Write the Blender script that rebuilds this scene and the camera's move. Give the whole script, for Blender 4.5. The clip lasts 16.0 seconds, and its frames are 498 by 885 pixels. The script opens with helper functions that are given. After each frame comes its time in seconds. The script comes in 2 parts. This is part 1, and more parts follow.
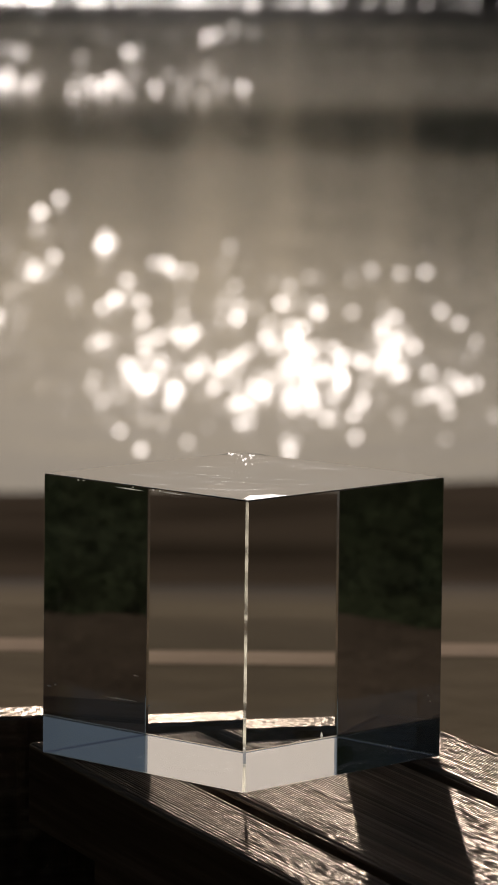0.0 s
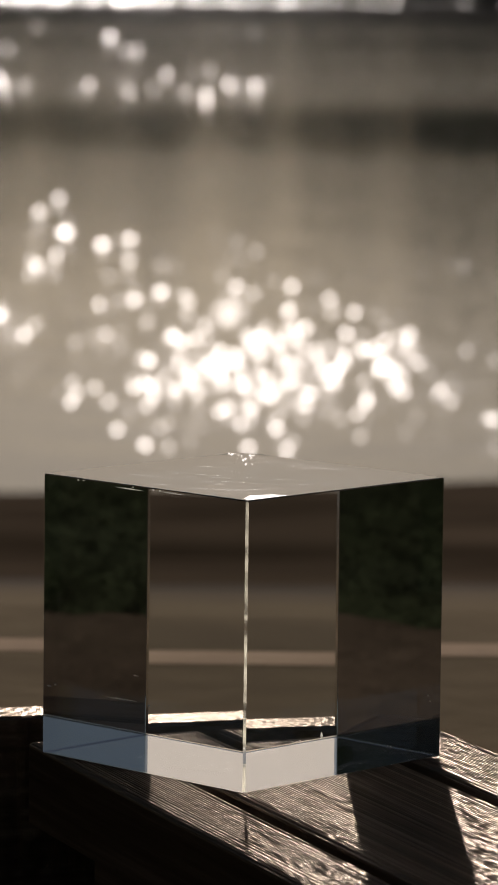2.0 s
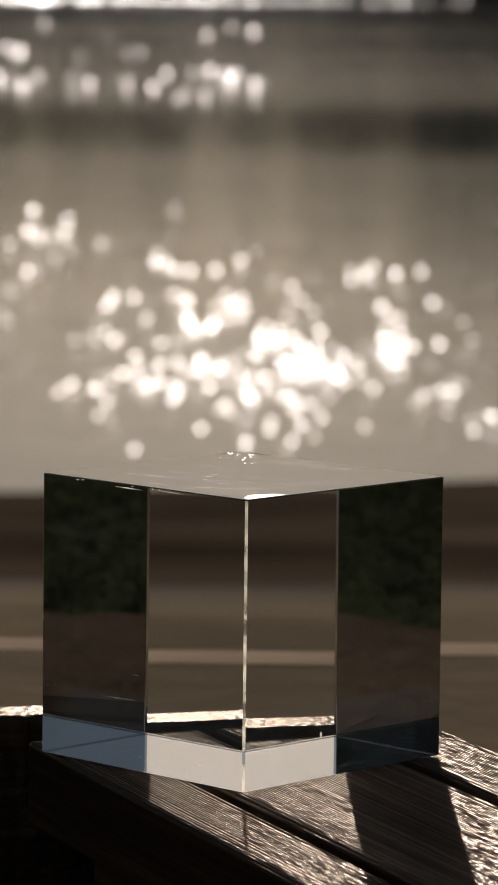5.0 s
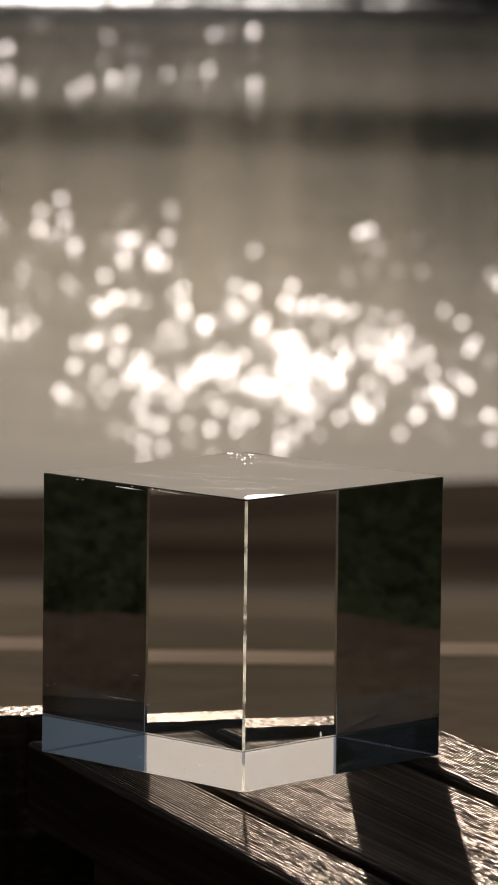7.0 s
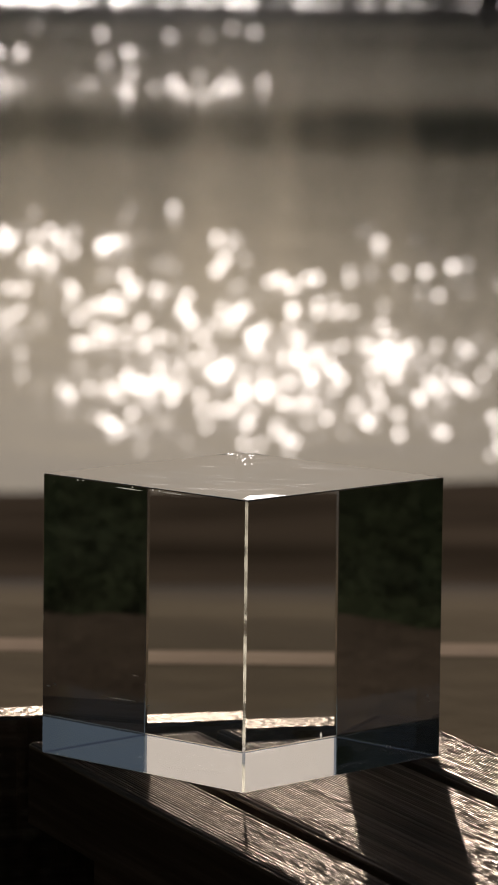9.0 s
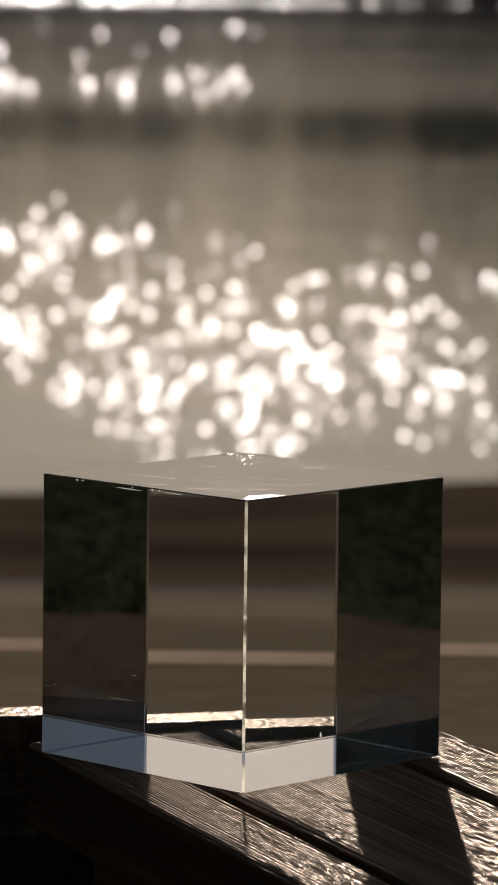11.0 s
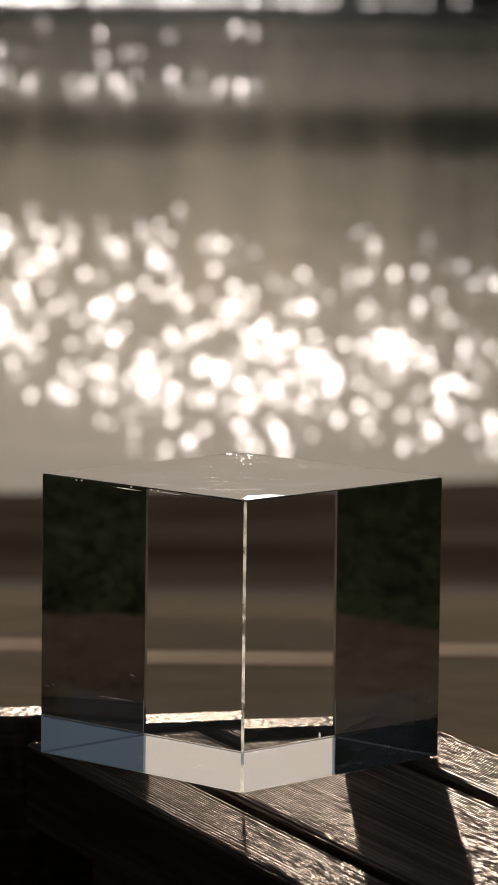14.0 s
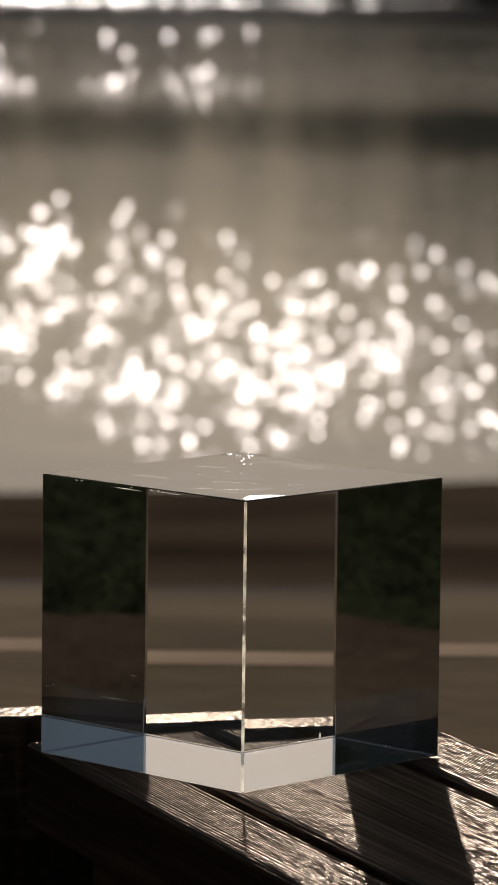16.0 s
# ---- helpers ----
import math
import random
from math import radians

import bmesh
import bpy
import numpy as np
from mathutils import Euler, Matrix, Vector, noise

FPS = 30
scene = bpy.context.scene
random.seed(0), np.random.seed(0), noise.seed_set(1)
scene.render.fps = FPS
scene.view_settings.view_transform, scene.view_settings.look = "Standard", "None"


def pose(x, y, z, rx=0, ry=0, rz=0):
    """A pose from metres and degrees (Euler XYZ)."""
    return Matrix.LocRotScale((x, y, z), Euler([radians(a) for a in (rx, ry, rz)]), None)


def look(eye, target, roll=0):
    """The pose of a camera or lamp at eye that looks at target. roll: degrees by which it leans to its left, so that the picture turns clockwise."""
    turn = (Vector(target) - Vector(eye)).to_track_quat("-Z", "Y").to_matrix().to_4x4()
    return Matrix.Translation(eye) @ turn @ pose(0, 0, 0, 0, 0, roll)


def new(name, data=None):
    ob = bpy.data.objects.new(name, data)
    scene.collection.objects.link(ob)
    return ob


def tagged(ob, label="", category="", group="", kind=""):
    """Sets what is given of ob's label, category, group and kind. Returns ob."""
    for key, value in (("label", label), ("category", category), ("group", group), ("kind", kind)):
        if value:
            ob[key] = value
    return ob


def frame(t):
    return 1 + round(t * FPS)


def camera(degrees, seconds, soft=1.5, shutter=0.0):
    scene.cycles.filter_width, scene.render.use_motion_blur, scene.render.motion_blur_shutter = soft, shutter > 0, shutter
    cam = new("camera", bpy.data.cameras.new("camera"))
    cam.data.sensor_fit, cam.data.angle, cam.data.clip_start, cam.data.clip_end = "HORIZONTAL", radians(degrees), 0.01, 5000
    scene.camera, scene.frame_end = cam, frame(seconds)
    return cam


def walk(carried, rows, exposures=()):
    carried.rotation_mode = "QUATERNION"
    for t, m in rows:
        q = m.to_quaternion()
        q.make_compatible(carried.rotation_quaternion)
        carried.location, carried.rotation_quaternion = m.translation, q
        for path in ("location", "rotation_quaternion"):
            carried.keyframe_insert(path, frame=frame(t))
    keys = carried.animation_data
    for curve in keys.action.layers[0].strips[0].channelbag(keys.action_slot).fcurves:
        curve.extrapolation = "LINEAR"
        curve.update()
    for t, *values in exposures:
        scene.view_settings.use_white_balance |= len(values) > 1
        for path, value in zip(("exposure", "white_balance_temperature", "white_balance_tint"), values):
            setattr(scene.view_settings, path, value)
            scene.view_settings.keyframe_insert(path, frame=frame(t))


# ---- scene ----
# World: the glass cube stands at the origin on the deck (z = 0); +y leads over the bank to the water.
EYE = Vector((0.00116, -1.14015, 0.21924))
PITCH, ROLL, FOV = 6.4905, 0.6768, 7.01
WATER_Z = -2.28


def cam_pose(dx, dy):
    """The standing camera, turned by a hair: dx to the right, dy down, in degrees."""
    return Matrix.Translation(EYE) @ pose(0, 0, 0, 90 - PITCH - dy, 0, -dx) @ pose(0, 0, 0, 0, 0, ROLL)


cam = camera(FOV, 16.0, soft=1.5)
cam.data.dof.use_dof = True
cam.data.dof.focus_distance = 1.118
cam.data.dof.aperture_fstop = 56.0
D = FOV / 882
walk(cam, [(0.0, cam_pose(0, 0)), (3.5, cam_pose(0, 0)), (4.2, cam_pose(0.5 * D, 1.0 * D)), (7.0, cam_pose(1.5 * D, 1.2 * D)),
           (8.2, cam_pose(0.9 * D, 0)), (11.5, cam_pose(1.6 * D, 0)), (12.5, cam_pose(1.9 * D, 0)), (13.5, cam_pose(3.2 * D, 0)),
           (14.5, cam_pose(3.5 * D, 0)), (15.2, cam_pose(3.0 * D, 0)), (16.0, cam_pose(3.0 * D, -0.3 * D))],
     exposures=[(0.0, -0.97, 6440, 17), (16.0, -0.97, 6440, 17)])

# ---- light ----
SUN_EL, SUN_AZ = 20.0, 0.8          # degrees above the water, degrees to the left of +y
world = bpy.data.worlds.new("sky")
scene.world = world
world.use_nodes = True
wn = world.node_tree.nodes
wl = world.node_tree.links
sky = wn.new("ShaderNodeTexSky")
sky.sky_type = "NISHITA"
sky.sun_disc = False
sky.sun_elevation = radians(SUN_EL)
sky.sun_rotation = radians(-SUN_AZ)
sky.air_density, sky.dust_density, sky.ozone_density = 1.0, 0.85, 1.0
haze = wn.new("ShaderNodeHueSaturation")
haze.inputs["Saturation"].default_value = 0.86
wl.new(sky.outputs[0], haze.inputs["Color"])
wl.new(haze.outputs[0], wn["Background"].inputs[0])
wn["Background"].inputs[1].default_value = 0.041

SUN_DIR = Vector((-math.sin(radians(SUN_AZ)) * math.cos(radians(SUN_EL)), math.cos(radians(SUN_AZ)) * math.cos(radians(SUN_EL)), math.sin(radians(SUN_EL))))
sun = new("sun", bpy.data.lights.new("sun", "SUN"))
sun.data.energy, sun.data.angle, sun.data.color = 5.0, radians(0.53), (1.0, 0.92, 0.82)
sun.matrix_world = look(SUN_DIR * 30, (0, 0, 0))


# ---- materials ----
def material(name, rough=0.6, metal=0.0, spec=0.5):
    m = bpy.data.materials.new(name)
    m.use_nodes = True
    b = m.node_tree.nodes["Principled BSDF"]
    b.inputs["Roughness"].default_value, b.inputs["Metallic"].default_value = rough, metal
    b.inputs["Specular IOR Level"].default_value = spec
    return m, m.node_tree.nodes, m.node_tree.links, b


def ramp(n, l, fac, *stops):
    r = n.new("ShaderNodeValToRGB")
    while len(r.color_ramp.elements) < len(stops):
        r.color_ramp.elements.new(0.5)
    for e, (p, c) in zip(r.color_ramp.elements, stops):
        e.position, e.color = p, (*c, 1)
    l.new(fac, r.inputs[0])
    return r.outputs[0]


def noise_of(n, l, scale, detail=4.0, stretch=(1, 1, 1), coords="Object", rough=0.55):
    tc = n.new("ShaderNodeTexCoord")
    mp = n.new("ShaderNodeMapping")
    mp.inputs["Scale"].default_value = stretch
    t = n.new("ShaderNodeTexNoise")
    t.inputs["Scale"].default_value, t.inputs["Detail"].default_value, t.inputs["Roughness"].default_value = scale, detail, rough
    l.new(tc.outputs[coords], mp.inputs[0])
    l.new(mp.outputs[0], t.inputs[0])
    return t.outputs[0]


def bump_of(n, l, height, bsdf, strength, distance):
    b = n.new("ShaderNodeBump")
    b.inputs["Strength"].default_value, b.inputs["Distance"].default_value = strength, distance
    l.new(height, b.inputs["Height"])
    l.new(b.outputs[0], bsdf.inputs["Normal"])
    return b


def make_wood():
    """Grey-brown weathered softwood: dull fibres with a faint worn sheen."""
    m, n, l, b = material("weathered_wood", 0.9, spec=0.0)
    grain = noise_of(n, l, 60, 6, (0.12, 9, 4))
    l.new(ramp(n, l, grain, (0.3, (0.02, 0.0145, 0.0105)), (0.52, (0.05, 0.037, 0.027)), (0.75, (0.12, 0.092, 0.07))), b.inputs["Base Color"])
    bp = bump_of(n, l, noise_of(n, l, 700, 4, (0.4, 2, 1)), b, 0.3, 0.0003)
    sheen = n.new("ShaderNodeBsdfGlossy")
    sheen.inputs["Color"].default_value = (1.0, 0.86, 0.7, 1)
    l.new(ramp(n, l, noise_of(n, l, 25, 3, (0.3, 2, 1)), (0.3, (0.165,) * 3), (0.7, (0.215,) * 3)), sheen.inputs["Roughness"])
    l.new(bp.outputs[0], sheen.inputs["Normal"])
    mix = n.new("ShaderNodeMixShader")
    mix.inputs[0].default_value = 0.037
    l.new(b.outputs[0], mix.inputs[1])
    l.new(sheen.outputs[0], mix.inputs[2])
    l.new(mix.outputs[0], n["Material Output"].inputs["Surface"])
    return m


def make_earth(name, dark, mid, light, scale, spec=0.0, relief=0.02):
    m, n, l, b = material(name, 0.95, spec=spec)
    l.new(ramp(n, l, noise_of(n, l, scale, 8), (0.3, dark), (0.5, mid), (0.72, light)), b.inputs["Base Color"])
    bump_of(n, l, noise_of(n, l, scale * 6, 6), b, 0.7, relief)
    return m


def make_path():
    """Bare trodden earth whose colour blends, farther from the deck, into the bank's darker brown, in uneven tongues.
    """
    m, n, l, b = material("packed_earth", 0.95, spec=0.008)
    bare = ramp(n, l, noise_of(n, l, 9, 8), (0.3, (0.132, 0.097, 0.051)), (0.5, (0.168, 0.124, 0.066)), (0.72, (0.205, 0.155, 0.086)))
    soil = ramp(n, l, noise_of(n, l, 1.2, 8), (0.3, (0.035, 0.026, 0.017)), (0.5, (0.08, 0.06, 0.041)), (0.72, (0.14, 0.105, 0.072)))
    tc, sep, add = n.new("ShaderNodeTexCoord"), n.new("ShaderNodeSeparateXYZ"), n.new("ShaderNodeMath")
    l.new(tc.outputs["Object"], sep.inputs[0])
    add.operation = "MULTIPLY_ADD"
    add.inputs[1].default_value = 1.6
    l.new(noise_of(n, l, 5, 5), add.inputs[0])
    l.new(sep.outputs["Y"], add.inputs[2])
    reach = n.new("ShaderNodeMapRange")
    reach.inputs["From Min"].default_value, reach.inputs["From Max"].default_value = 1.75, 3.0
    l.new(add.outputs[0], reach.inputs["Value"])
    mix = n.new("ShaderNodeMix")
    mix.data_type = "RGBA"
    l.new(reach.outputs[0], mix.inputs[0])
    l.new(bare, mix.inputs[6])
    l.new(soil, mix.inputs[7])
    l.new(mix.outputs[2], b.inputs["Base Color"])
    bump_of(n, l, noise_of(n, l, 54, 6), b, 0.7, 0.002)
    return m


def make_glass(name, rough):
    m, n, l, b = material(name, rough)
    b.inputs["Transmission Weight"].default_value = 1.0
    b.inputs["IOR"].default_value = 1.517
    b.inputs["Base Color"].default_value = (0.985, 0.992, 0.985, 1)
    return m


def make_base_glass():
    """The underside of the cube: scuffed by what it has stood on, in soft blotches."""
    m, n, l, b = material("scuffed_glass_base", 0.1)
    b.inputs["Transmission Weight"].default_value = 1.0
    b.inputs["IOR"].default_value = 1.517
    l.new(ramp(n, l, noise_of(n, l, 120, 5, (1, 0.5, 1)), (0.4, (0.01,) * 3), (0.72, (0.14,) * 3)), b.inputs["Roughness"])
    return m


def make_ground_edge(name, lo, hi):
    """Glass ground dull on the bevel: clear in places, milky where it is chipped or where a bright line of light is
    imitated.
    """
    m, n, l, b = material(name, 0.15)
    b.inputs["Transmission Weight"].default_value = 1.0
    b.inputs["IOR"].default_value = 1.517
    milky = n.new("ShaderNodeBsdfTranslucent")
    milky.inputs["Color"].default_value = (0.38, 0.365, 0.29, 1)
    mix = n.new("ShaderNodeMixShader")
    l.new(ramp(n, l, noise_of(n, l, 190, 5), (lo, (0, 0, 0)), (hi, (1, 1, 1))), mix.inputs[0])
    l.new(b.outputs[0], mix.inputs[1])
    l.new(milky.outputs[0], mix.inputs[2])
    l.new(mix.outputs[0], n["Material Output"].inputs["Surface"])
    return m


def make_milky():
    m, n, l, b = material("milky_glass", 0.45, spec=0.8)
    b.inputs["Base Color"].default_value = (0.7, 0.68, 0.62, 1)
    tr = n.new("ShaderNodeBsdfTranslucent")
    tr.inputs["Color"].default_value = (0.7, 0.68, 0.62, 1)
    mix = n.new("ShaderNodeMixShader")
    l.new(b.outputs[0], mix.inputs[1])
    l.new(tr.outputs[0], mix.inputs[2])
    l.new(mix.outputs[0], n["Material Output"].inputs["Surface"])
    return m


def make_water():
    m, n, l, b = material("pond_water", 0.05)
    b.inputs["IOR"].default_value = 1.33
    l.new(ramp(n, l, noise_of(n, l, 0.03, 3, (0.6, 1, 1)), (0.3, (0.022, 0.03, 0.022)), (0.7, (0.042, 0.046, 0.036))), b.inputs["Base Color"])
    bp = bump_of(n, l, noise_of(n, l, 1.6, 6, (0.7, 1, 1)), b, 0.2, 0.08)
    # calm lanes and a wide ruffled lane across the lake, fitted to the camera's view
    tc, sep, lane = n.new("ShaderNodeTexCoord"), n.new("ShaderNodeSeparateXYZ"), n.new("ShaderNodeMapRange")
    l.new(tc.outputs["Object"], sep.inputs[0])
    l.new(sep.outputs["Y"], lane.inputs["Value"])
    lane.inputs["From Max"].default_value = 400.0
    ruffle = ramp(n, l, lane.outputs[0], (0.0, (0.16,) * 3), (0.14, (0.2,) * 3), (0.162, (0.13,) * 3), (0.185, (0.15,) * 3), (0.215, (0.44,) * 3), (0.62, (0.44,) * 3), (0.72, (0.12,) * 3))
    patchy = ramp(n, l, noise_of(n, l, 0.035, 2, (0.25, 1, 1)), (0.38, (0.7,) * 3), (0.62, (1.2,) * 3))
    mul = n.new("ShaderNodeMath")
    mul.operation = "MULTIPLY"
    l.new(ruffle, mul.inputs[0])
    l.new(patchy, mul.inputs[1])
    l.new(mul.outputs[0], bp.inputs["Strength"])
    return m


def make_ripple():
    """The clear facet that stands in for a ripple's glint: the lake shows through it, and its slope throws the sun
    back.
    """
    m, n, l, b = material("sunlit_ripple_water", 0.27)
    clear = n.new("ShaderNodeBsdfTransparent")
    gloss = n.new("ShaderNodeBsdfGlossy")
    gloss.inputs["Roughness"].default_value = 0.26
    mix = n.new("ShaderNodeMixShader")
    mix.inputs[0].default_value = 0.0225
    l.new(clear.outputs[0], mix.inputs[1])
    l.new(gloss.outputs[0], mix.inputs[2])
    l.new(mix.outputs[0], n["Material Output"].inputs["Surface"])
    n.remove(b)
    return m


WOOD = make_wood()
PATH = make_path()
SOIL = make_earth("dark_bank_soil", (0.035, 0.026, 0.017), (0.08, 0.06, 0.041), (0.14, 0.105, 0.072), 1.2)
MILKY = make_milky()
GLASS = make_glass("clear_optical_glass", 0.0)
BASE_GLASS = make_base_glass()
EDGE_GLASS = make_ground_edge("ground_glass_edge", 0.64, 0.74)
# milkier than the other edges, to imitate the bright line of sunlight there
BRIGHT_EDGE = make_ground_edge("front_glint_glass_edge", 0.3, 0.62)
WATER = make_water()
RIPPLE = make_ripple()
LEAVES = make_earth("dark_foliage", (0.03, 0.042, 0.016), (0.058, 0.08, 0.03), (0.09, 0.12, 0.045), 0.7)
GRASS = make_earth("dark_grass", (0.016, 0.02, 0.01), (0.021, 0.027, 0.013), (0.027, 0.034, 0.018), 6)
EDGE = make_earth("pale_sawn_timber", (0.3, 0.19, 0.095), (0.4, 0.262, 0.138), (0.5, 0.345, 0.195), 14, 0.08, 0.001)


def mesh_object(name, bm, mat, parent=None, smooth=False):
    me = bpy.data.meshes.new(name)
    bm.to_mesh(me)
    bm.free()
    me.materials.append(mat)
    if smooth:
        me.polygons.foreach_set("use_smooth", [True] * len(me.polygons))
    ob = new(name, me)
    if parent:
        ob.parent = parent
    return ob


def part(name, bm, mat, parent, label="", smooth=False):
    ob = mesh_object(name, bm, mat, parent, smooth)
    return tagged(ob, label) if label else ob


def from_grid(name, xs, ys, height, mat, smooth=True):
    verts = [(x, y, height(x, y)) for y in ys for x in xs]
    k = len(xs)
    faces = [(j * k + i, j * k + i + 1, (j + 1) * k + i + 1, (j + 1) * k + i) for j in range(len(ys) - 1) for i in range(k - 1)]
    me = bpy.data.meshes.new(name)
    me.from_pydata(verts, [], faces)
    me.materials.append(mat)
    if smooth:
        me.polygons.foreach_set("use_smooth", [True] * len(me.polygons))
    return new(name, me)


def box_bm(x0, x1, y0, y1, z0, z1, bevel=0.0):
    bm = bmesh.new()
    bmesh.ops.create_cube(bm, size=1, matrix=Matrix.Translation(((x0 + x1) / 2, (y0 + y1) / 2, (z0 + z1) / 2)) @ Matrix.Diagonal((x1 - x0, y1 - y0, z1 - z0, 1)))
    if bevel:
        bmesh.ops.bevel(bm, geom=bm.edges[:], offset=bevel, segments=2, profile=0.5, affect="EDGES")
    return bm


def clump_object(name, pieces, level, rng):
    """Many uneven leafy clumps in one mesh; pieces: a pose and a roughness in metres for each."""
    bm = bmesh.new()
    bmesh.ops.create_icosphere(bm, subdivisions=level, radius=1)
    base = [v.co.copy() for v in bm.verts]
    tris = [[v.index for v in f.verts] for f in bm.faces]
    bm.free()
    verts, faces = [], []
    for m, j in pieces:
        k = len(verts)
        verts += [m @ c + Vector((rng.uniform(-j, j), rng.uniform(-j, j), rng.uniform(-j, j))) for c in base]
        faces += [(a + k, b + k, c + k) for a, b, c in tris]
    me = bpy.data.meshes.new(name)
    me.from_pydata(verts, [], faces)
    me.materials.append(LEAVES)
    return new(name, me)


# ---- ground and water ----
def soft_step(v):
    v = max(0.0, min(1.0, v))
    return v * v * (3 - 2 * v)


def slope(y):
    """Height of the bank at y: flat under the deck, then down to the water and under it, up again at the far shore."""
    pts = [(-900, -0.062), (0.5, -0.062), (0.67, -0.062), (2.56, -0.33), (18.8, -2.26), (24, -3.2), (60, -4.5), (570, -4.5), (600, -2.2), (620, 4.0), (680, 16.0), (900, 22.0)]
    for (a, za), (b, zb) in zip(pts, pts[1:]):
        if y <= b:
            return za + (zb - za) * (y - a) / (b - a)
    return pts[-1][1]


def build_ground():
    ys = [-900, -300, -100, -40, -15, -6, -3, -1.5, -0.5, 0.2, 0.5, 0.56] + [0.8 + 0.25 * i for i in range(20)] + [6 + 0.8 * i for i in range(23)] + [26, 32, 60, 120, 240, 400, 570, 585, 600, 608, 620, 640, 680, 750, 900]
    xs = [-900, -300, -100, -40, -15, -6] + [-3 + 0.15 * i for i in range(41)] + [6, 15, 40, 100, 300, 900]

    def h(x, y):
        b = 0.0
        if y > 2.6:
            a = min(1, (y - 2.6) / 6)
            b = a * 0.05 * noise.noise((x * 0.9, y * 0.5, 0))
        skew = 0.3 * max(-5, min(5, x)) * max(0.0, min(1.0, (y - 3.5) / 9))   # the shoreline runs aslant
        return slope(y - skew if y < 40 else y) + b - 0.012
    tagged(from_grid("ground", xs, ys, h, SOIL), "dark brown earth bank sloping down to the water", "ground", kind="structure")
    pys = [0.3, 0.4, 0.515, 0.565, 0.67] + [0.75 + 0.1 * i for i in range(26)]
    pxs = [-6, -3, -1.5] + [-0.8 + 0.016 * i for i in range(101)] + [1.5, 3, 6]

    def trodden(x, y):
        return slope(y) - 0.03 * soft_step((y - 2.5) / 0.7) + (0.0 if y < 0.7 else 0.002) * noise.noise((x * 9, y * 9, 2))

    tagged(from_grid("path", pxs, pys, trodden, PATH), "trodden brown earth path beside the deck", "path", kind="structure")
    edging = mesh_object("path_edging", box_bm(-0.75, 0.75, -0.0165, 0.0165, -0.09, -0.0617, 0.0002), EDGE)
    edging.matrix_world = pose(0, 0.562, 0, 0, 0, 0.0)
    tagged(edging, "pale sawn timber edging board along the earth path", "edging", kind="structure")


def build_water():
    ys = [16 + 0.5 * i for i in range(20)] + [26 + 2 * i for i in range(40)] + [110, 140, 180, 240, 300, 400, 500, 601]
    xs = [-400, -100, -30] + [-10 + i for i in range(21)] + [30, 100, 400]
    w = from_grid("water", xs, ys, lambda x, y: WATER_Z, WATER)
    tagged(w, "grey rippled lake water glittering against the low sun", "water", kind="structure")


# ---- deck ----
U = Vector((0.3827, -0.9239, 0))     # along the planks, towards the camera
N = Vector((0.9239, 0.3827, 0))      # across the planks


def on_deck(u, v, z=0.0):
    return U * u + N * v + Vector((0, 0, z))


def plank(name, u0, u1, v0, v1, parent, seed, thick=0.024):
    """A weathered board: local x along it, y across it; the top is furrowed along the grain."""
    L, Wd = u1 - u0, v1 - v0
    us, nv = [], max(8, int(Wd / 0.00015))
    while not us or us[-1] < L:                           # fine furrows where the cube stands, coarser along the rest
        us.append(min(L, us[-1] + (0.0011 if us[-1] < 0.26 else 0.01)) if us else 0.0)
    nu = len(us) - 1
    verts, faces = [], []
    for u in us:
        for j in range(nv + 1):
            v = Wd * j / nv
            wob = 0.0006 * noise.noise((u * 5, v * 14, seed)) + 0.0006 * noise.noise((u * 3, v * 260, seed + 1)) + 0.00008 * noise.noise((u * 40, v * 60, seed + 2))
            furrow = (0.5 - 0.5 * math.cos(6.2832 * (v + wob) / 0.00105)) ** 2.2
            broken = 0.85 + 0.36 * noise.noise((v * 420, u * 11, seed + 5)) + 0.2 * noise.noise((v * 900, u * 60, seed + 6))
            fine = noise.noise((v * 2600, u * 240, seed + 7))
            z = -0.0004 * furrow * max(0.05, broken) + 0.00004 * fine + 0.00003 * noise.noise((v * 110, u * 12, seed + 9))
            e = min(v, Wd - v, u * 0.7 + 0.0004)
            r = 0.0014
            z += 0.0003 * math.exp(-((e - 0.0017) / 0.0007) ** 2)
            if e < r:
                z -= r - math.sqrt(max(0, r * r - (r - e) ** 2))
            verts.append((u, v, min(0.0001, z - 0.0003)))
    k = nv + 1
    for i in range(nu):
        for j in range(nv):
            faces.append((i * k + j, (i + 1) * k + j, (i + 1) * k + j + 1, i * k + j + 1))
    ring = [i * k for i in range(nu + 1)] + [nu * k + j for j in range(1, nv + 1)] + [i * k + nv for i in range(nu - 1, -1, -1)] + [j for j in range(nv - 1, 0, -1)]
    base = len(verts)
    for a in ring:
        verts.append((verts[a][0], verts[a][1], -thick))
    m = len(ring)
    for a in range(m):
        b = (a + 1) % m
        faces.append((ring[a], base + a, base + b, ring[b]))
    faces.append(tuple(base + a for a in range(m))[::-1])
    me = bpy.data.meshes.new(name)
    me.from_pydata(verts, [], faces)
    bm = bmesh.new()
    bm.from_mesh(me)
    bmesh.ops.recalc_face_normals(bm, faces=bm.faces)
    bm.to_mesh(me)
    bm.free()
    me.materials.append(WOOD)
    ob = new(name, me)
    ob.parent = parent
    ang = math.degrees(math.atan2(U.y, U.x))
    ob.matrix_local = Matrix.Translation(on_deck(u0, v0)) @ pose(0, 0, 0, 0, 0, ang)
    return ob


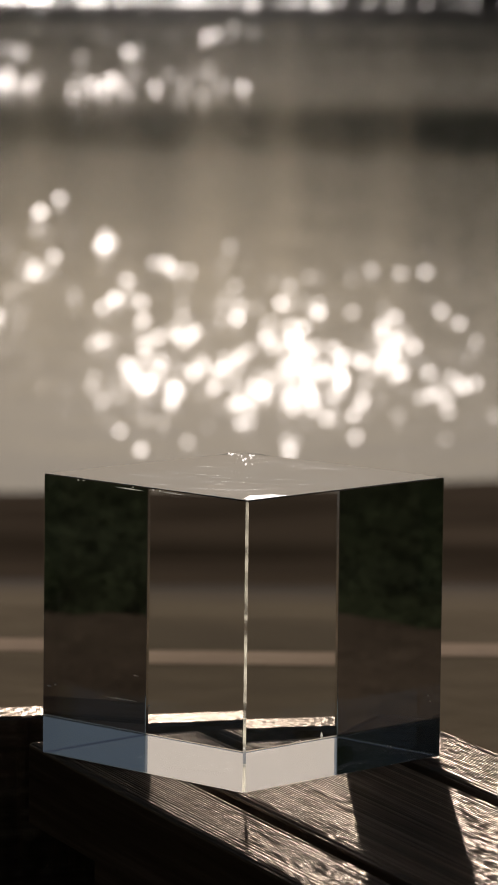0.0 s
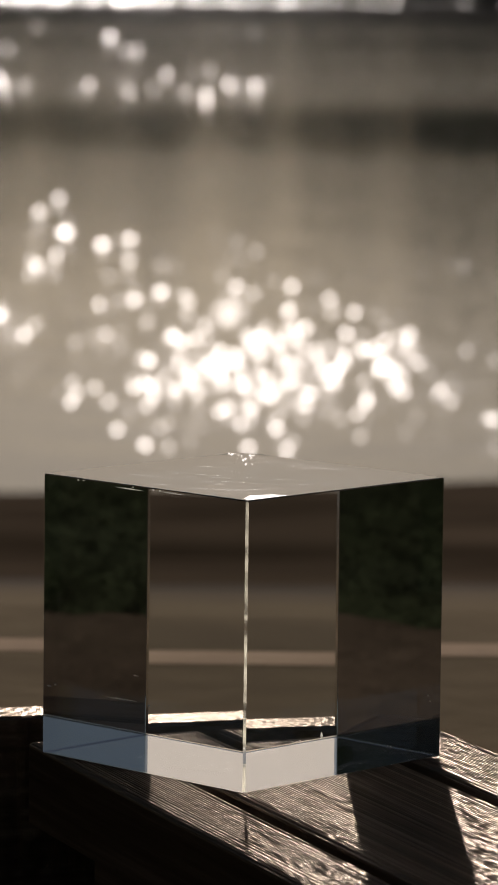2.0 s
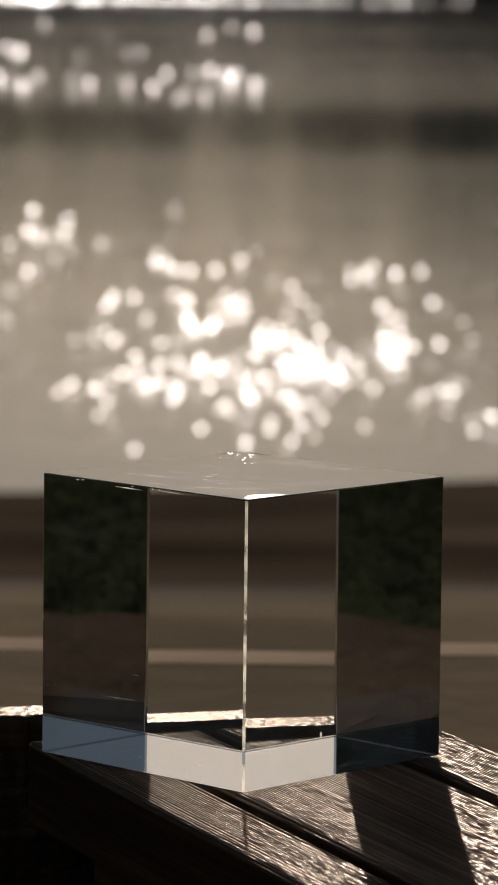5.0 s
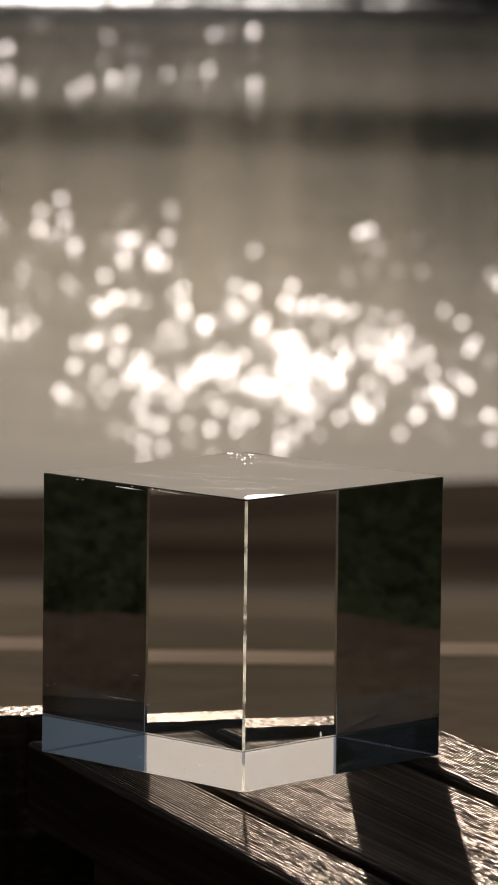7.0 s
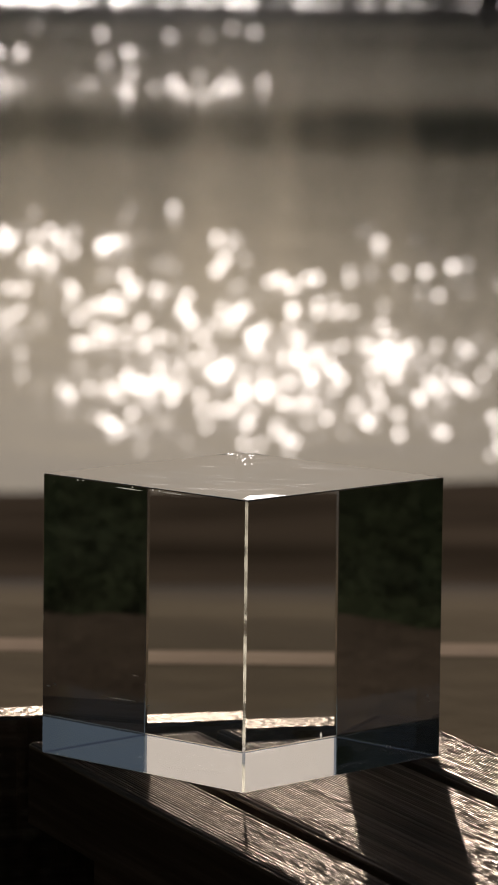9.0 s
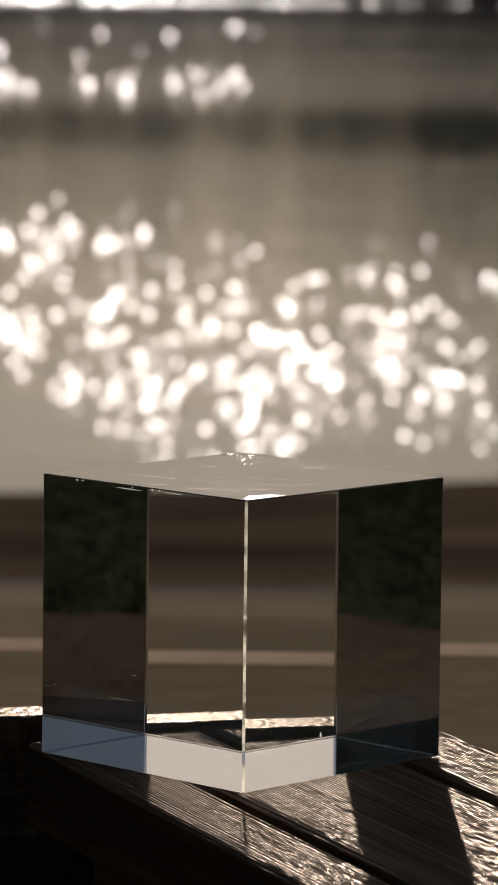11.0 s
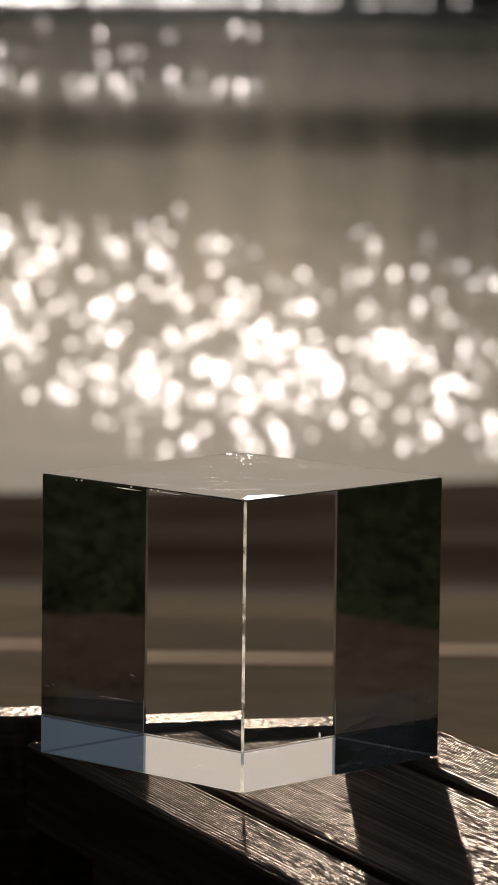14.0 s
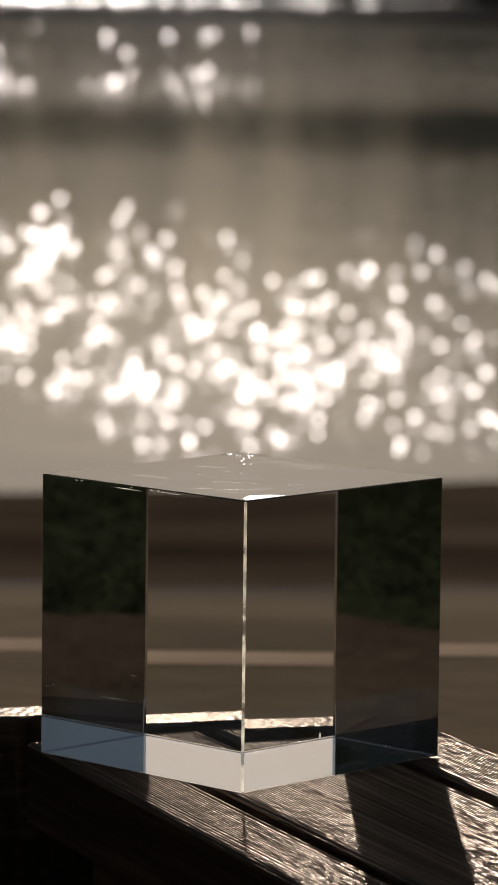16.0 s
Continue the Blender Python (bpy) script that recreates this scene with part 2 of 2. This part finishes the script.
def build_deck():
    deck = tagged(new("wooden_deck"), "weathered brown slatted wooden deck with open gaps", "deck")
    plank("plank", -0.0395, 0.9, -0.050, -0.0276, deck, 3)
    plank("plank", -0.0555, 0.9, -0.0222, 0.0385, deck, 17)
    plank("plank", -0.0555, 0.9, 0.0438, 0.0712, deck, 31)
    ang = math.degrees(math.atan2(0.259, 0.966))
    bm = box_bm(-0.016, 0.125, 0, 0.018, -0.09, 0.0)
    bmesh.ops.subdivide_edges(bm, edges=[e for e in bm.edges if abs(e.verts[0].co.x - e.verts[1].co.x) > 0.1], cuts=160)
    top = [e for e in bm.edges if all(v.co.z > -0.001 for v in e.verts) and abs(e.verts[0].co.y - e.verts[1].co.y) > 0.01]
    bmesh.ops.subdivide_edges(bm, edges=top, cuts=18, use_grid_fill=True)
    for v in bm.verts:
        if v.co.z > -0.001:
            e = min(v.co.y, 0.018 - v.co.y)
            v.co.z += 0.0001 * noise.noise((v.co.x * 500, v.co.y * 700, 1)) + 0.00008 * noise.noise((v.co.x * 60, v.co.y * 900, 4)) - 0.0003
            if e < 0.002:
                v.co.z -= 0.5 * (0.002 - e)
        if v.co.y < 0.001:
            v.co.y += 0.0012 * noise.noise((v.co.x * 180, v.co.z * 90, 6))
    beam = part("cross_beam", bm, WOOD, deck)
    beam.matrix_local = pose(-0.0724, 0.059, -0.0005, 0, 0, ang)
    for u in (0.02, 0.3, 0.58, 0.86):
        j = part("joist", box_bm(-0.02, 0.02, -0.045, 0.068, -0.075, -0.0245, 0.002), WOOD, deck)
        j.matrix_local = Matrix.Translation(on_deck(u, 0)) @ pose(0, 0, 0, 0, 0, math.degrees(math.atan2(U.y, U.x)))


# ---- cube ----
def build_cube():
    """The cube as one closed glass skin in parts: the clear faces, the two outer back flanks (they turn the sunlight aside, so
    they keep their shadow) and the finely ground chamfers."""
    bm = box_bm(-0.04, 0.04, -0.04, 0.04, 0.0002, 0.0802)
    bmesh.ops.rotate(bm, verts=bm.verts, cent=(0, 0, 0), matrix=pose(0, 0, 0, 0, 0, 45.92).to_3x3())
    front = [e for e in bm.edges if all(v.co.y < -0.05 for v in e.verts)]
    rear = [e for e in bm.edges if all(v.co.y > 0.05 for v in e.verts)]
    bmesh.ops.bevel(bm, geom=rear, offset=0.0006, segments=1, affect="EDGES")
    rest = [e for e in bm.edges if e not in front and len(e.link_faces) == 2 and e.calc_face_angle() > 1.2]
    bmesh.ops.bevel(bm, geom=rest, offset=0.00033, segments=2, profile=0.5, affect="EDGES")
    front = [e for e in bm.edges if all(v.co.y < -0.0562 and abs(v.co.x) < 0.003 for v in e.verts) and abs(e.verts[0].co.z - e.verts[1].co.z) > 0.07]
    bmesh.ops.bevel(bm, geom=front, offset=0.0006, segments=2, profile=0.5, affect="EDGES")
    for x in (-0.0257, 0.0285):
        bmesh.ops.bisect_plane(bm, geom=bm.verts[:] + bm.edges[:] + bm.faces[:], plane_co=(x, 0, 0), plane_no=(1, 0, 0))
    bm.normal_update()
    bm.faces.index_update()
    cube = tagged(new("glass_cube"), "clear polished glass cube standing on the wooden deck", "glass cube")
    kinds = {"face": [], "base": [], "flank": [], "back_flank": [], "chamfer": [], "front_chamfer": []}
    for f in bm.faces:
        c, n = f.calc_center_median(), f.normal
        local = pose(0, 0, 0, 0, 0, -45.92).to_3x3() @ n
        if max(abs(v) for v in local) < 0.999:
            kinds["front_chamfer" if abs(n.z) < 0.2 and n.y < -0.85 else "chamfer"].append(f.index)
        elif n.z < -0.9:
            kinds["base"].append(f.index)
        elif n.y > 0.3 and not -0.0257 < c.x < 0.0285:
            kinds["flank" if c.x < 0 else "back_flank"].append(f.index)
        else:
            kinds["face"].append(f.index)
    for name, keep in kinds.items():
        b2 = bm.copy()
        b2.faces.ensure_lookup_table()
        keep = set(keep)
        bmesh.ops.delete(b2, geom=[f for f in b2.faces if f.index not in keep], context="FACES")
        mat = {"chamfer": EDGE_GLASS, "base": BASE_GLASS, "front_chamfer": BRIGHT_EDGE}.get(name, GLASS)
        ob = part(name.split("_")[-1], b2, mat, cube, "finely ground milky glass edge" if "chamfer" in name else "")
        ob.visible_shadow = "flank" in name or "front" in name
    bm.free()
    rng = random.Random(4)
    turn = pose(0, 0, 0, 0, 0, 45.92)

    def scratch_or_glint(p, q, width, face, rise=0.9):
        """A fine raised splinter of milky glass between two points of a face; face: its outward axis."""
        p, q = Vector(p), Vector(q)
        d = (q - p).normalized()
        across = face.cross(d) * width / 2
        lift = face * width * rise
        mid = (p + q) / 2
        sb = bmesh.new()
        base = [sb.verts.new(v) for v in (p, mid + across, q, mid - across)]
        tip = sb.verts.new(mid + lift)
        for i in range(4):
            sb.faces.new((base[i], base[(i + 1) % 4], tip))
        sb.faces.new(base[::-1])
        ob = part("scratch_or_glint", sb, MILKY, cube)
        ob.matrix_local = turn
        ob.visible_shadow = False

    top = Vector((0, 0, 1))
    for i in range(30):
        x, y, a, ln = rng.uniform(-0.038, 0.03), rng.uniform(-0.03, 0.038), -0.95 + rng.gauss(0, 0.3), rng.uniform(0.004, 0.03)
        q = (max(-0.039, min(0.039, x + ln * math.cos(a))), max(-0.039, min(0.039, y + ln * math.sin(a))), 0.08021)
        scratch_or_glint((x, y, 0.08021), q, rng.uniform(0.00006, 0.00016), top, 0.05)
    for i in range(16):                                   # chips along the back corner and the rims of the top
        if i < 7:
            x, y = 0.0385 - 0.004 * rng.random(), 0.0385 - 0.004 * rng.random()
        else:
            x, y = -0.0388, rng.uniform(-0.035, 0.035)
        scratch_or_glint((x, y, 0.08021), (x + rng.uniform(-0.0007, 0.0007), y + rng.uniform(0.0004, 0.0014), 0.08021), 0.0005, top, 0.2)
    caustic_patch = bmesh.new()                                    # a shallow milky facet imitating the bright caustic at the front corner
    pts = [caustic_patch.verts.new(c) for c in ((-0.0388, -0.0394, 0.08021), (-0.0235, -0.0392, 0.08021), (-0.0262, -0.0362, 0.0804), (-0.0335, -0.0346, 0.08055), (-0.0386, -0.0374, 0.08042))]
    low = [caustic_patch.verts.new((v.co.x, v.co.y, 0.08021)) for v in pts[2:]]
    caustic_patch.faces.new(pts)
    for i in range(2):
        caustic_patch.faces.new((pts[2 + i], low[i], low[i + 1], pts[3 + i]))
    glint_facet = part("caustic_patch", caustic_patch, MILKY, cube, "milky facet imitating a bright caustic patch at the corner")
    glint_facet.matrix_local = turn
    glint_facet.visible_shadow = False
    back, side = Vector((0.718, 0.696, 0)), Vector((0.696, -0.718, 0))
    for i in range(13):                                   # flakes tilted towards sun and camera, imitating sparkles at the back corner
        c = Vector((0.0368, 0.0368, 0.08021)) + side * rng.uniform(-0.0045, 0.0045) - back * (rng.uniform(0.001, 0.006) if i % 3 else rng.uniform(0.008, 0.03))
        ln, wd = rng.uniform(0.0006, 0.0016), rng.uniform(0.00012, 0.0004)
        fb = bmesh.new()
        a = fb.verts.new(c - back * ln)
        b = fb.verts.new(c + back * ln + side * wd + Vector((0, 0, 0.21 * ln)))
        d = fb.verts.new(c + back * ln - side * wd + Vector((0, 0, 0.21 * ln)))
        e = fb.verts.new(c + back * ln)
        for tri in ((a, b, d), (a, e, b), (a, d, e), (b, e, d)):
            fb.faces.new(tri)
        ob = part("glint_facet", fb, MILKY, cube)
        ob.matrix_local = turn
        ob.visible_shadow = False
    for p, q in (((0.0394, 0.0394), (0.0394, 0.026)), ((0.0394, 0.0394), (0.028, 0.0394)), ((-0.0394, -0.0385), (-0.0394, -0.024))):
        scratch_or_glint((*p, 0.08021), (*q, 0.08021), 0.00045, top, 0.25)     # milky slivers imitating glints along the rims beside the corners
    left, right = Vector((-1, 0, 0)), Vector((0, -1, 0))
    for y, z, y2, z2, w in ((0.0165, 0.0196, 0.0014, 0.0200, 0.00035), (0.0385, 0.0197, 0.0362, 0.0197, 0.0005), (0.0352, 0.0206, 0.0343, 0.0203, 0.0006),
                            (0.004, 0.0272, 0.0008, 0.0271, 0.0003), (0.0115, 0.0791, -0.0005, 0.0790, 0.0004), (0.0245, 0.0797, 0.0232, 0.0797, 0.0004), (-0.006, 0.0795, -0.0165, 0.0794, 0.0003), (0.0265, 0.0796, 0.0255, 0.0796, 0.0004),
                            (0.0045, 0.0797, 0.0035, 0.0797, 0.0004), (-0.0035, 0.0797, -0.0045, 0.0797, 0.0005), (-0.0062, 0.0797, -0.007, 0.0797, 0.0005),
                            (-0.0025, 0.0195, -0.0035, 0.0195, 0.0004)):
        scratch_or_glint((-0.04001, y, z), (-0.04001, y2, z2), w, left)
    # the last of these stands in for a bright sparkle
    for x, z, x2, z2, w in ((0.0345, 0.0187, 0.0345, 0.0178, 0.0005), (0.0352, 0.0168, 0.0354, 0.0163, 0.0004), (-0.0095, 0.0135, -0.0097, 0.0112, 0.0007)):
        scratch_or_glint((x, -0.04001, z), (x2, -0.04001, z2), w, right)


def build_shading_woods():
    """Trees behind the deck, unseen and added to hold back sky light, and the greenery beside it, seen only as dark
    green in the glass: trunks and loose sprays of leaves.
    """
    rng = random.Random(5)
    verts, faces = [], []

    def spray(c, rad, count, size):
        for i in range(count):
            d = Vector((rng.gauss(0, 1), rng.gauss(0, 1), rng.gauss(0, 0.7))).normalized() * (rad * rng.random() ** 0.4)
            t = Euler((rng.uniform(0, 6.28), rng.uniform(0, 6.28), rng.uniform(0, 6.28))).to_matrix()
            k, w = len(verts), size * rng.uniform(0.7, 1.3)
            verts.extend(c + d + t @ Vector(q) * w for q in ((-1, 0, 0), (0, -0.5, 0.1), (1, 0, 0), (0, 0.5, 0.1)))
            faces.append((k, k + 1, k + 2, k + 3))

    def limb(p, q, r0, r1):
        k, d = len(verts), (q - p).normalized()
        a = d.orthogonal().normalized()
        b = d.cross(a)
        for c, rr in ((p, r0), (q, r1)):
            verts.extend(c + (a * math.cos(j * 1.0472) + b * math.sin(j * 1.0472)) * rr for j in range(6))
        faces.extend((k + j, k + (j + 1) % 6, k + 6 + (j + 1) % 6, k + 6 + j) for j in range(6))

    for i in range(11):                                   # unseen trees added round the back and one side to dim the sky light
        a = radians(172 + 176 * i / 10 + rng.uniform(-4, 4))
        d = rng.uniform(5.0, 7.0)
        foot = Vector((d * math.cos(a), d * math.sin(a) - 0.8, -0.1))
        lean = Vector((-math.cos(a), -math.sin(a), 0)) * rng.uniform(0.4, 1.6)
        h = rng.uniform(6.0, 8.0)
        head = foot + lean + Vector((0, 0, h))
        limb(foot, foot + (head - foot) * 0.5, 0.2, 0.13)
        limb(foot + (head - foot) * 0.5, head, 0.13, 0.03)
        for j in range(9):
            s0 = foot + (head - foot) * rng.uniform(0.2, 0.95)
            tip = s0 + Vector((rng.uniform(-1.7, 1.7), rng.uniform(-1.7, 1.7), rng.uniform(0.2, 1.3)))
            limb(s0, tip, 0.05, 0.012)
            spray(tip, rng.uniform(0.8, 1.3), 140, 0.13)
            spray((s0 + tip) / 2, 0.7, 70, 0.12)
        spray(foot + Vector((0, 0, 0.7)), 1.2, 170, 0.11)
    for i in range(26):                                   # low bushes on the open side
        a = radians(rng.uniform(346, 378))
        c = Vector((rng.uniform(5.0, 7.0) * math.cos(a), 6 * math.sin(a), 0.1))
        spray(c, rng.uniform(0.25, 0.55), 110, 0.07)
    for i in range(90):                                   # a thick hedge on the shady side
        spray(Vector((rng.uniform(-5.6, -4.2), rng.uniform(-1.5, 1.8), rng.uniform(0.1, 1.7))), rng.uniform(0.4, 0.7), 190, 0.1)
    me = bpy.data.meshes.new("shading_woods")
    me.from_pydata(verts, [], faces)
    me.materials.append(LEAVES)
    tagged(new("shading_woods", me), "dark green trees and hedge, mostly unseen, added to hold back sky light", "woods", kind="stuff")


def build_grass():
    """Matted dark turf on both sides of the deck, beyond a strip of bare soil, with short blades standing out of it."""
    rng = random.Random(11)
    verts, faces = [], []
    for side in (-1, 1):
        k, nx, ny = len(verts), 130, 100
        for j in range(ny + 1):
            for i in range(nx + 1):
                x, y = 0.5 + 1.2 * i / nx + 3.2 * (i / nx) ** 4, 0.38 - 1.0 * j / ny - 1.4 * (j / ny) ** 3
                edge = 0.64 + 0.1 * noise.noise((y * 6, side, 3)) + 0.03 * noise.noise((y * 30, side, 5))
                rise = soft_step((x - edge) / 0.09) * soft_step((y + 1.35 - 0.9 * noise.noise((x * 1.3, side, 9))) / 0.15) * soft_step((0.38 - y) / 0.06)
                verts.append((side * x, y, -0.08 + 0.012 * rise + 0.003 * rise * noise.noise((x * 40, y * 40, side)) + 0.002 * rise * noise.noise((x * 9, y * 9, side))))
        for j in range(ny):
            for i in range(nx):
                q = k + j * (nx + 1) + i
                faces.append((q, q + 1, q + nx + 2, q + nx + 1)[::-side])
    for i in range(14000):
        x, y = rng.choice((-1, 1)) * (0.7 + 1.4 * rng.random()), rng.uniform(-0.6, 0.34)
        h, w, a = rng.uniform(0.003, 0.008), rng.uniform(0.0005, 0.001), rng.uniform(0, 6.28)
        lx, ly = rng.uniform(-0.8, 0.8) * h, rng.uniform(-0.8, 0.8) * h
        cx, cy, k, z = math.cos(a) * w, math.sin(a) * w, len(verts), -0.07
        verts += [(x - cx, y - cy, z), (x + cx, y + cy, z), (x + lx * 0.4 + cx * 0.7, y + ly * 0.4 + cy * 0.7, z + h * 0.6), (x + lx * 0.4 - cx * 0.7, y + ly * 0.4 - cy * 0.7, z + h * 0.6), (x + lx, y + ly, z + h)]
        faces += [(k, k + 1, k + 2, k + 3), (k + 3, k + 2, k + 4)]
    me = bpy.data.meshes.new("grass")
    me.from_pydata(verts, [], faces)
    me.materials.append(GRASS)
    tagged(new("grass", me), "short matted dark green turf beside the deck", "grass", kind="stuff")


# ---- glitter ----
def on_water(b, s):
    """The point of the lake at bearing b (tangent, to the right of +y) and depression s (tangent) from the camera, to
    fit places to its view.
    """
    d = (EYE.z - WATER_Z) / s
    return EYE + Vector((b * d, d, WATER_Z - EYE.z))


RIPPLES = []
PIXEL_ANGLE = 0.000139                      # angle of one pixel of the camera's view, in radians; sizes the wavelets


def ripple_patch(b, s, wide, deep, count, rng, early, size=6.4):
    """A small raft of wavelets, each one tilted its own way about the slope that throws the sun back at the camera;
    placed and sized to fit its view.
    """
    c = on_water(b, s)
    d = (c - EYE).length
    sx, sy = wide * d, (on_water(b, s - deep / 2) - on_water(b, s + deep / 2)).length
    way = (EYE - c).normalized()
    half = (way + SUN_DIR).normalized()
    verts, faces = [], []
    for i in range(count):
        o = Vector(((rng.random() - 0.5) * sx, (rng.random() - 0.5) * sy, 0.03))
        n = (half + Vector((rng.uniform(-0.18, 0.18), rng.gauss(0, 0.014), 0))).normalized()
        ax, ay = Vector((1, 0, -n.x / n.z)), Vector((0, 1, -n.y / n.z))
        r = size * PIXEL_ANGLE * d * rng.uniform(0.8, 1.08)
        ry = r / max(0.12, abs(way.dot(n)))              # stretched so that each one looks round from the camera
        k = len(verts)
        for q in range(10):
            t = q * math.pi / 5
            verts.append(o + ax * (r * math.cos(t)) + ay * (ry * math.sin(t)))
        for q in range(10):
            t = q * math.pi / 5
            verts.append(o + ax * (1.2 * r * math.cos(t)) + ay * (1.2 * ry * math.sin(t)) - Vector((0, 0, 0.2 * r)))
        faces.append(tuple(range(k, k + 10)))
        for q in range(10):
            q2 = (q + 1) % 10
            faces.append((k + q, k + 10 + q, k + 10 + q2, k + q2))
    me = bpy.data.meshes.new("water_ripples")
    me.from_pydata(verts, [], faces)
    me.materials.append(RIPPLE)
    ob = new("water_ripples", me)
    ob.location = c
    tagged(ob, "small sunlit ripples flashing on the lake surface", "ripples", "ripples on the lake", "stuff")
    RIPPLES.append((ob, c, early, rng.random() * 6.28, rng.uniform(0.55, 0.9), rng.random() * 6.28))


def build_ripples():
    rng = random.Random(7)
    # main glitter: a fan widest near the bank, fitted to the camera's view
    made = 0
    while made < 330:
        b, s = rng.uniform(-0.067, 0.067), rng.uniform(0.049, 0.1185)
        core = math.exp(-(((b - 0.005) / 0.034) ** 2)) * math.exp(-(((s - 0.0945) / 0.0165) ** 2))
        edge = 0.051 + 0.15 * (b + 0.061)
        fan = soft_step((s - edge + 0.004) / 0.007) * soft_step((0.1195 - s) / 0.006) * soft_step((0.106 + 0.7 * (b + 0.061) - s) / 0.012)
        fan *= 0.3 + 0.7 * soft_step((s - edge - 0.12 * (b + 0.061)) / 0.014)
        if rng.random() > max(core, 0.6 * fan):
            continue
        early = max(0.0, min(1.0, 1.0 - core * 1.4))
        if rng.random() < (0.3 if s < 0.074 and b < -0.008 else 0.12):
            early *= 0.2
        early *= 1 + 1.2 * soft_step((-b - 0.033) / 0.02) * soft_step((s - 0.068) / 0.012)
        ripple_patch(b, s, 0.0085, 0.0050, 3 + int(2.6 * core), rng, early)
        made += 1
    # the farther field, then wavelets imitating the bright strip at the far shore
    for i in range(46):
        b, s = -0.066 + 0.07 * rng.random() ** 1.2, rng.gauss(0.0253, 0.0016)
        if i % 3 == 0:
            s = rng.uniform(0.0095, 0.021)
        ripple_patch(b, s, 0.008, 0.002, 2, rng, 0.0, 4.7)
    for i in range(31):
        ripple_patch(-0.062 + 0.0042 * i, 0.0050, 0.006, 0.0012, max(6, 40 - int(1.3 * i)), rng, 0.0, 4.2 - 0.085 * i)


def build_far_woods():
    """A wooded shore beyond the lake, itself unseen, its height tuned to darken the reflection in the water: many leafy
    clumps in one uneven mass.
    """
    rng = random.Random(21)
    pieces = []
    for i in range(1300):
        x = rng.uniform(-200, 220)
        top = 30 + 5 * noise.noise((x * 0.012, 3, 0)) + 3 * noise.noise((x * 0.05, 8, 0)) + 10 * soft_step((x - 2) / 34)
        z = -2 + top * rng.random() ** 0.6
        rad = rng.uniform(3.0, 6.0)
        m = Matrix.Translation((x, rng.uniform(614, 650), z)) @ pose(0, 0, 0, rng.uniform(0, 360), rng.uniform(0, 360), 0) @ Matrix.Diagonal((rad, rad * 0.9, rad * 0.8, 1))
        pieces.append((m, 0.9))
    tagged(clump_object("far_woods", pieces, 2, rng), "dark green wooded shore beyond the lake, unseen but for its reflection", "woods", kind="stuff")


build_ground()
build_water()
build_deck()
build_cube()
build_far_woods()
build_shading_woods()
build_grass()
build_ripples()


def motions():
    for ob, c, early, ph, f, ph2 in RIPPLES:
        rows = []
        for i in range(65):
            t = i * 0.25
            late = max(0.0, min(1.0, (t - 5.5) / 7.0))
            bias = early * (1 - late) * 20
            a = bias + 8 * math.sin(6.283 * f * t + ph) + 4 * math.sin(6.283 * 1.37 * f * t + ph2)
            rows.append((t, pose(c.x + 0.02 * math.sin(2.1 * t + ph), c.y, c.z + 0.01 * math.sin(2.7 * t + ph2), 0, a, 0)))
        walk(ob, rows)


motions()
